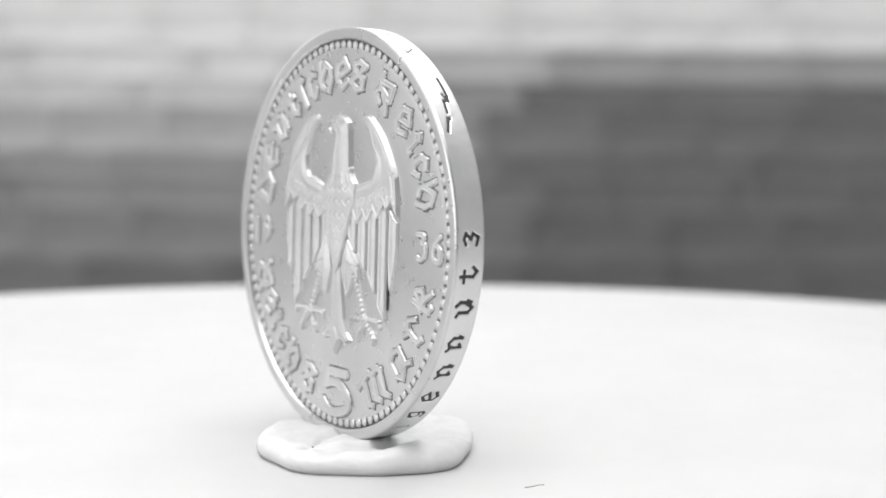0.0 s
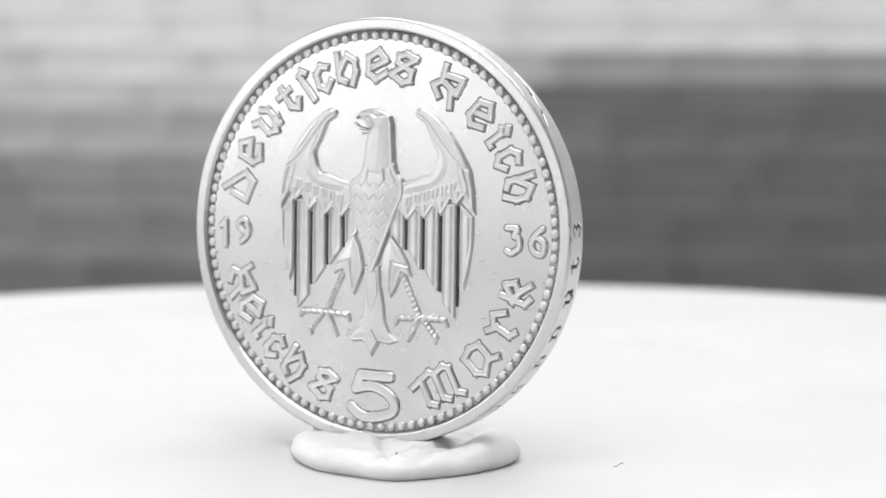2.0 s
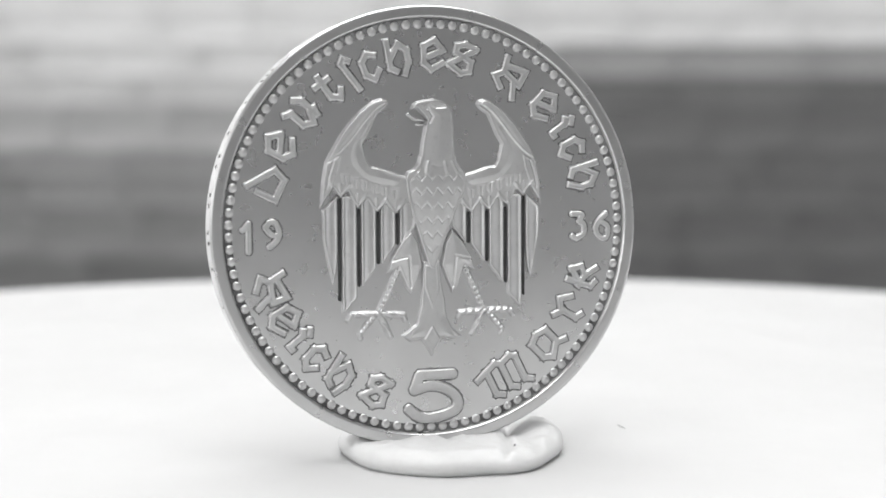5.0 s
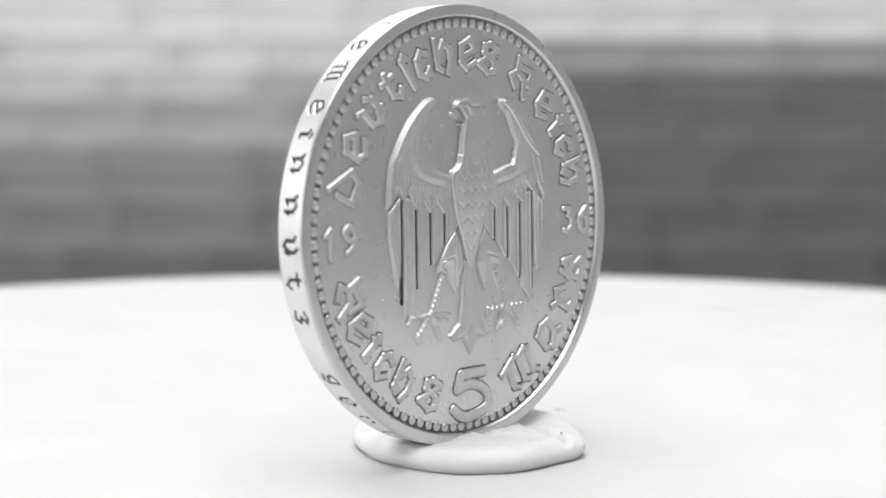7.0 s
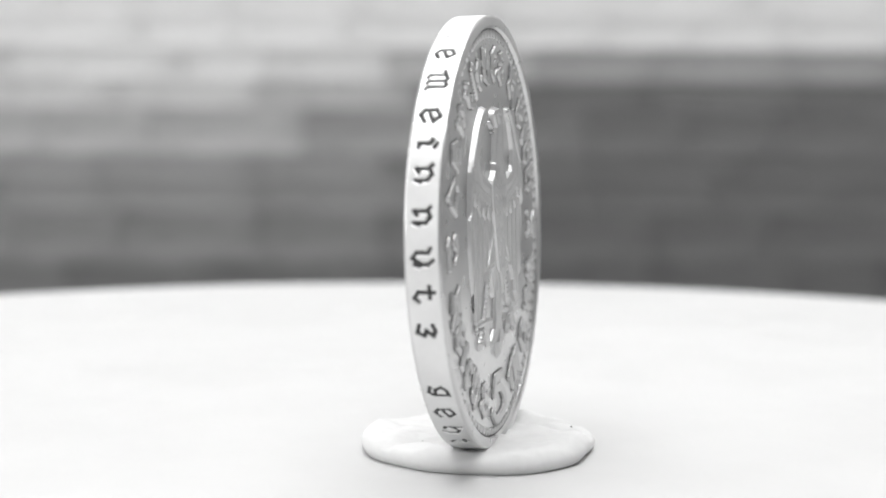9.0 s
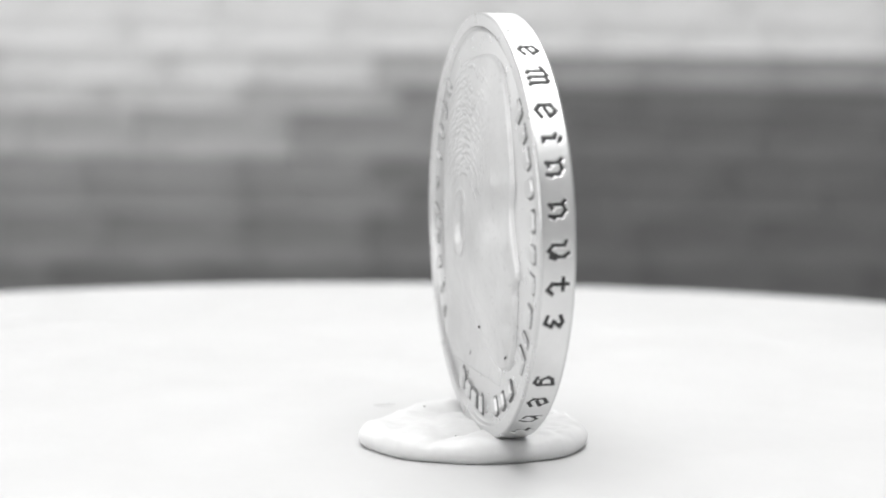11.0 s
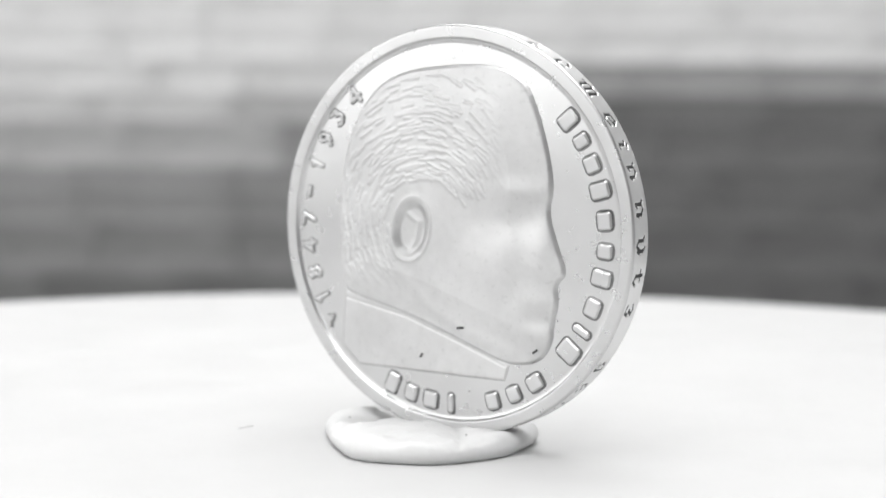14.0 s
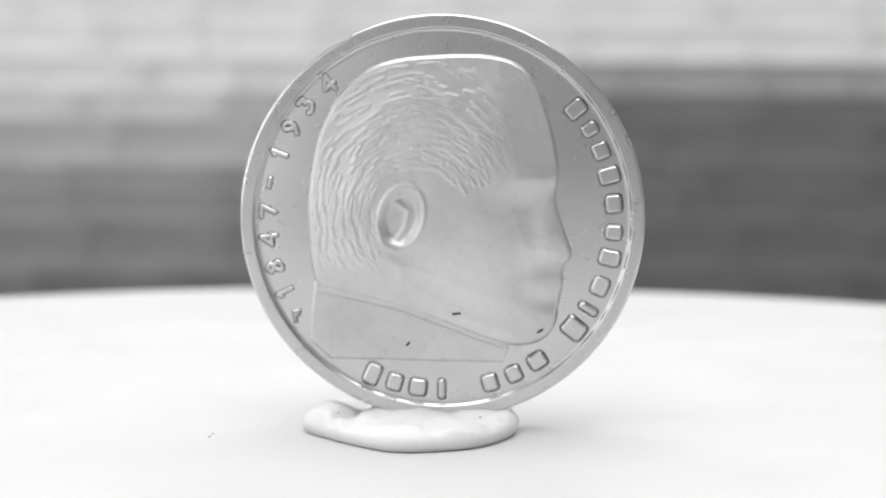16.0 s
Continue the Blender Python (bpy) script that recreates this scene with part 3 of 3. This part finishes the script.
def leg(X, Y):
    thigh = polygon(X, Y, [(1.4, -0.1), (2.15, -0.9), (2.75, -1.85), (3.1, -3.0), (2.3, -2.65), (2.05, -3.3), (1.8, -3.95), (1.42, -4.45), (1.0, -3.55), (0.6, -2.5), (0.9, -1.0)])
    shank = line(X, Y, [(2.3, -2.7), (3.6, -5.5)]) - 0.25
    toes = np.minimum(line(X, Y, [(1.95, -5.75), (3.6, -5.65), (5.5, -5.65)]), np.minimum(line(X, Y, [(3.55, -5.7), (2.98, -6.9)]), line(X, Y, [(3.9, -5.7), (4.9, -6.9)]))) - 0.24
    h = pad(thigh, 0.18, 0.24, 0.9)
    along = (X - 2.3) * 0.42 - (Y + 2.7) * 0.91
    h = np.maximum(h, rise(shank, 0.26 + 0.05 * np.sin(along * 17), 0.22) - 0.12 * np.exp(-((shank + 0.25) / 0.08) ** 2) * (shank < 0) * ((X - 2.3) * 0.91 + (Y + 2.7) * 0.42 < 0.08))
    h = np.maximum(h, rise(toes, 0.27 + 0.05 * np.sin((X - Y) * 13), 0.22))
    h = h - notch(X, Y, [(1.45, -3.9), (1.6, -1.9), (2.75, -2.15)], 0.12, 0.12) * (thigh < -0.1)
    claws = np.min([line(X, Y, [(a, b), (a + c, b - 0.3)]) for a, b, c in ((1.95, -5.8, -0.12), (5.5, -5.7, 0.2), (2.95, -6.9, -0.15), (4.95, -6.9, -0.1))], axis=0) - 0.2
    h = np.maximum(h, rise(claws, 0.26, 0.2))
    return np.where(h > 0.004, h, 0)


def tail(X, Y):
    d = polygon(X, Y, [(-0.6, -2.2), (-0.7, -4.1), (-0.75, -5.25), (-1.05, -6.4), (-2.1, -7.15), (-1.45, -7.6), (-0.65, -7.5), (0.05, -8.65), (0.7, -7.5), (1.4, -7.65), (2.2, -7.35), (1.5, -6.8), (1.1, -6.0), (1.0, -4.9), (0.7, -3.4), (0.65, -2.2)])
    h = pad(d, 0.15, 0.12, 0.8)
    middle = polygon(X, Y, [(0.05, -6.35), (0.68, -7.45), (0.05, -8.5), (-0.6, -7.45)])
    h = np.maximum(h, np.where(d < 0, pad(middle, 0.24, 0.1, 0.4), 0))
    fan = polygon(X, Y, [(-0.55, -3.9), (0.05, -5.75), (0.62, -4.1), (0.5, -2.4), (-0.5, -2.4)])
    h = np.maximum(h, np.where(d < 0, pad(fan, 0.22, 0.08, 0.5), 0))
    h = h - notch(X, Y, [(-0.7, -5.9), (-1.5, -7.2)], 0.05, 0.1) - notch(X, Y, [(0.9, -5.9), (1.6, -7.3)], 0.05, 0.1)
    return np.where(d < 0, np.maximum(h, 0.01), 0)


eagle = piece("eagle", patch("eagle", eagle_body, (-2.0, 2.7, -3.5, 8.8), 0.045, obverse, WORN), coin, "raised heraldic eagle with spread wings")
QUILLS = [[(x0, 2.2), (x1, 2.2), (x1, end), (x1 - 0.2, end - 0.02), (x0, end + slant)] for x0, x1, end, slant in ((1.2, 2.34, -1.05, 1.1), (2.55, 3.64, -2.35, 1.2), (3.86, 4.94, -3.75, 1.15), (5.16, 6.22, -5.5, 0.95))]
QUILLS.append([(6.44, 2.3), (7.5, 1.3), (7.45, -0.6), (7.15, -2.4), (6.8, -3.7), (6.53, -2.8), (6.44, -1.6)])
for side in (1, -1):
    def flip(X, Y, fn, axis, side=side):
        return fn(side * (X - axis), Y)

    def span(a, b, c, e, axis, side=side):
        return (a + axis, b + axis, c, e) if side > 0 else (axis - b, axis - a, c, e)

    piece("wing", patch("wing", lambda X, Y: flip(X, Y, wing, 0.17), span(1.1, 8.0, 0.6, 8.7, 0.17), 0.045, obverse, WORN), eagle)
    piece("leg", patch("leg", lambda X, Y: flip(X, Y, leg, 0.05), span(0.3, 6.0, -7.6, 0.5, 0.05), 0.045, obverse, WORN), eagle)
    for q in QUILLS:
        low = min(p[1] for p in q)
        piece("feather", patch("feather", lambda X, Y: flip(X, Y, quill(q), 0.17), span(q[0][0] - 0.15, q[1][0] + 0.15, low - 0.2, 2.4, 0.17), 0.04, obverse, WORN), eagle)
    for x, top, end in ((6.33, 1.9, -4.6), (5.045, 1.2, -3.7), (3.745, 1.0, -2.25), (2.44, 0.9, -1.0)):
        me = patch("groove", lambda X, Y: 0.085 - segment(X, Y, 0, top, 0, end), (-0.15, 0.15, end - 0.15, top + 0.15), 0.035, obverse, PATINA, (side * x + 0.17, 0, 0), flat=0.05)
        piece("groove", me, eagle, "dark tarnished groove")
piece("tail", patch("tail", tail, (-2.4, 2.5, -8.9, -2.1), 0.045, obverse, WORN), eagle)


# Reverse: a plain bust in profile, kept general.
def bust(X, Y):
    head = polygon(X, Y, rounded([(-9.5, 3.0), (-8.6, 7.0), (-6.6, 10.0), (-4.0, 11.4), (0.5, 11.8), (4.2, 11.7), (6.4, 10.6), (7.5, 8.0), (8.3, 5.0), (8.5, 3.0), (8.1, 1.6), (8.8, -0.6), (9.6, -2.6), (8.7, -3.3), (8.9, -4.6), (8.5, -6.0), (8.4, -7.6), (7.2, -9.0), (4.6, -9.2), (1.5, -8.0), (-3.5, -6.2), (-8.8, -5.0), (-9.4, -4.2), (-9.7, 0)]))
    shoulders = polygon(X, Y, [(-9.2, -4.6), (-9.5, -7.5), (-9.5, -9.0), (-8.0, -10.3), (4.6, -10.4), (5.0, -9.2), (1.6, -7.6), (-3.5, -5.9)])
    edge_rise = rise(head, 0.26, 0.3)
    dome = 0.52 * np.clip(1 - ((X + 0.5) / 10.5) ** 2 - ((Y - 1) / 12.5) ** 2, 0, 1) ** 0.6
    h = np.where(head < 0, edge_rise + dome * np.clip(-head / 3.0, 0, 1), 0)
    # short brushed-back strands over the crown and the nape
    rnd = random.Random(5)
    strands = np.zeros(X.shape)
    for _ in range(560):
        a, r = rnd.uniform(0.5, 4.0), rnd.uniform(3.2, 11.0)
        x, y = -1.5 + r * math.cos(a), 0.5 + r * math.sin(a)
        way = a + 1.5 + rnd.uniform(-0.2, 0.2)
        n = rnd.uniform(0.25, 0.7)
        near = (np.abs(X - x) < 1) & (np.abs(Y - y) < 1)
        d = segment(X[near], Y[near], x - n * math.cos(way), y - n * math.sin(way), x + n * math.cos(way), y + n * math.sin(way))
        strands[near] = np.maximum(strands[near], np.exp(-(d / 0.11) ** 2))
    h = h + 0.045 * strands * np.clip((5.5 - X) / 3, 0, 1) * (head < -0.5) * np.clip((Y + 4.5) / 1.5, 0, 1)
    # an oval ear and the hollows and ridges that divide the plain head
    ex, ey = X + 2.8, Y - 0.1 - 0.25 * (X + 2.8)
    ear = np.hypot(ex / 1.75, ey / 2.4)
    h = np.where(ear < 1.0, h * (1 - 0.5 * np.clip((1 - ear) / 0.4, 0, 1)) + 0.05, h) + 0.13 * np.exp(-((ear - 0.85) / 0.15) ** 2) * (head < 0) + 0.08 * np.exp(-(line(X, Y, [(-3.2, 1.2), (-2.3, 0.6), (-2.5, -0.6), (-3.0, -1.4)]) / 0.22) ** 2)
    # broad soft swellings and hollows of a general face, with no features cut in
    soft = np.clip(-head / 0.5, 0, 1)
    for x, y, wx, wy, high in ((6.6, 3.0, 1.5, 0.8, 0.12), (7.7, -1.0, 0.9, 1.7, 0.13), (3.6, -2.2, 2.4, 2.2, 0.11), (7.3, -7.0, 1.2, 1.2, 0.10), (7.4, -4.6, 1.2, 0.9, 0.06),
                               (5.4, 0.9, 1.6, 1.1, -0.10), (5.6, -3.8, 0.8, 1.6, -0.09), (7.6, -5.9, 1.0, 0.6, -0.05), (-1.6, -4.2, 1.6, 2.4, -0.10), (3.0, 6.0, 3.0, 3.0, 0.05)):
        h = h + 1.5 * high * np.exp(-((X - x) / wx) ** 2 - ((Y - y) / wy) ** 2) * soft
    h = h + 0.06 * np.exp(-(line(X, Y, [(-3.6, -3.0), (-1.8, -5.2), (1.5, -7.0), (5.0, -8.2)]) / 0.5) ** 2) * soft
    out = np.where(head < 0, np.maximum(h, 0.01), 0)
    sh = np.where(shoulders < 0, np.maximum(rise(shoulders, 0.13, 0.22), 0.01), 0)
    both = np.maximum(out, sh)
    seam = line(X, Y, [(-9.2, -5.25), (-3.5, -6.4), (1.5, -8.15), (4.6, -9.3)])
    return np.where(both > 0, np.maximum(both - 0.05 * np.clip(1 - seam / 0.12, 0, 1), 0.01), 0)


piece("bust", patch("bust", bust, (-10.2, 10.0, -10.9, 12.2), 0.07, reverse, WORN), coin, "plain raised bust in profile")


def bar_mesh(w, h, turn):
    def heights(X, Y):
        qx, qy = np.abs(X) - w / 2 + 0.3, np.abs(Y) - h / 2 + 0.3
        q = np.hypot(np.maximum(qx, 0), np.maximum(qy, 0)) + np.minimum(np.maximum(qx, qy), 0) - 0.3
        return np.where(q < 0, rise(q, 0.26, 0.2), np.where(q < 0.10, 0.006, 0))
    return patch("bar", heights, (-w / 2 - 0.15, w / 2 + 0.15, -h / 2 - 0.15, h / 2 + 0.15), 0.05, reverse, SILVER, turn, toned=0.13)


# Raised bars along the lower right of the rim.
for deg, w, h in ((246.5, 1.35, 2.0), (254.5, 1.35, 1.6), (262.5, 1.5, 1.6), (270.5, 0.7, 1.9), (287, 1.35, 1.6), (295.5, 1.35, 1.5), (304.5, 1.6, 1.5),
                  (321, 1.7, 2.1), (329, 0.75, 1.9), (337.5, 1.6, 1.5), (347.5, 1.4, 1.9), (356, 1.3, 1.5), (5.5, 1.6, 1.5), (15, 1.45, 1.9), (23.5, 1.5, 1.5), (31.5, 1.2, 1.5), (39.5, 1.4, 1.9)):
    a = radians(deg)
    piece("bar", bar_mesh(0.85 * w, 0.8 * h, (12.4 * math.cos(a), 12.4 * math.sin(a), a + math.pi / 2)), coin)
YEARS = zip("1847-1934", (205.5, 196.5, 187.5, 178, 168.5, 158.5, 149.5, 140, 130.5))
for ch, deg in YEARS:
    a = radians(deg)
    piece("numeral", letter_mesh("numeral", ch, 0.95 if ch != "1" else 0.7, 1.1, 0.15, 0.18, reverse, (12.6 * math.cos(a), 12.6 * math.sin(a), a - math.pi / 2), WORN, 0.06), coin)
piece("letter", letter_mesh("letter", "F", 0.6, 0.75, 0.11, 0.16, reverse, (-10.5, -7.1, radians(10)), WORN, 0.06), coin)
# Two small dark pits.
for x, z, w, turn in ((-2.35, -9.1, 0.28, 0.9), (7.2, -8.0, 0.42, 0.6), (1.2, -6.8, 0.5, 0.15)):
    me = patch("pit", lambda X, Y: 0.05 - segment(X, Y, -w / 2, 0, w / 2, 0), (-w, w, -0.2, 0.2), 0.04, lambda a, b, h: reverse(a, b, h + bust(a, b) + 0.06), PATINA, (x, z, turn), flat=0.0)
    piece("pit", me, coin, "small dark scratch")

# ---- planks of the back wall ----
random.seed(11)
tops = [ZF + 0.003]
while tops[-1] < ZC - 0.07:
    tops.append(tops[-1] + random.uniform(0.018, 0.052))
for i, (z, top) in enumerate(zip(tops[:-1], tops[1:])):
    height, ROW = (z + top) / 2, top - z
    west = nx1 + 0.005 if nz0 - ROW < height < nz1 + ROW else -WX
    # short staves side by side at table height, long boards above and below
    if -0.16 < height < 0.2:
        cuts = [west, -0.36 + random.uniform(-0.05, 0.05)]
        while cuts[-1] < 0.36:
            cuts.append(cuts[-1] + random.uniform(0.05, 0.13))
        cuts += [0.6 + 0.1 * math.sin(i * 1.7), WX]
    else:
        cuts = [west, -0.05 + 0.1 * math.sin(i * 1.9), 0.55 + 0.1 * math.sin(i * 1.7), WX]
    if west == -WX:
        cuts.insert(1, -0.95 + 0.1 * math.sin(i))
    for x0, x1 in zip(cuts[:-1], cuts[1:]):
        # brighter light above is painted into the boards; tone also falls towards the east
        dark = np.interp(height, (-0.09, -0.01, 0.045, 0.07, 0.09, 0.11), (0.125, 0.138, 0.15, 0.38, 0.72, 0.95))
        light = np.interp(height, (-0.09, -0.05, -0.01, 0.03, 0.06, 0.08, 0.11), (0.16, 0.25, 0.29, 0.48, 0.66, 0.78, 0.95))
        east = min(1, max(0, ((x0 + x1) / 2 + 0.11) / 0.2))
        # boards past x = 1, out of view, are pale to brighten reflections
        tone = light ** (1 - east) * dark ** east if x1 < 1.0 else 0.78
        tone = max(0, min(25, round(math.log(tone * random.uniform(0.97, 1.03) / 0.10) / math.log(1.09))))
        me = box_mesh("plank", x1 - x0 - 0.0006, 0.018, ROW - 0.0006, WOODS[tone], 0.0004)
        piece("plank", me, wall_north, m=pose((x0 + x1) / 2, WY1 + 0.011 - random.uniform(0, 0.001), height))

# ---- what moves ----
RATE, START = 14.32, -54.15


def turn_rows(local):
    """The steady turn of the platter about its upright axis, for a thing at that pose on it."""
    return [(k / 2, pose(0, 0, 0, 0, 0, START + RATE * k / 2) @ local) for k in range(33)]


def motions():
    walk(turntable, turn_rows(pose(0, 0, 0)))
    walk(coin, turn_rows(pose(-0.002465, -0.005051, 0.015455, -1.29)))
    walk(putty, turn_rows(pose(PX * 0.001, PY * 0.001, 0)))
    walk(fibre, turn_rows(pose(0.01365, -0.00084, 0, 0, 0, 65)))


motions()
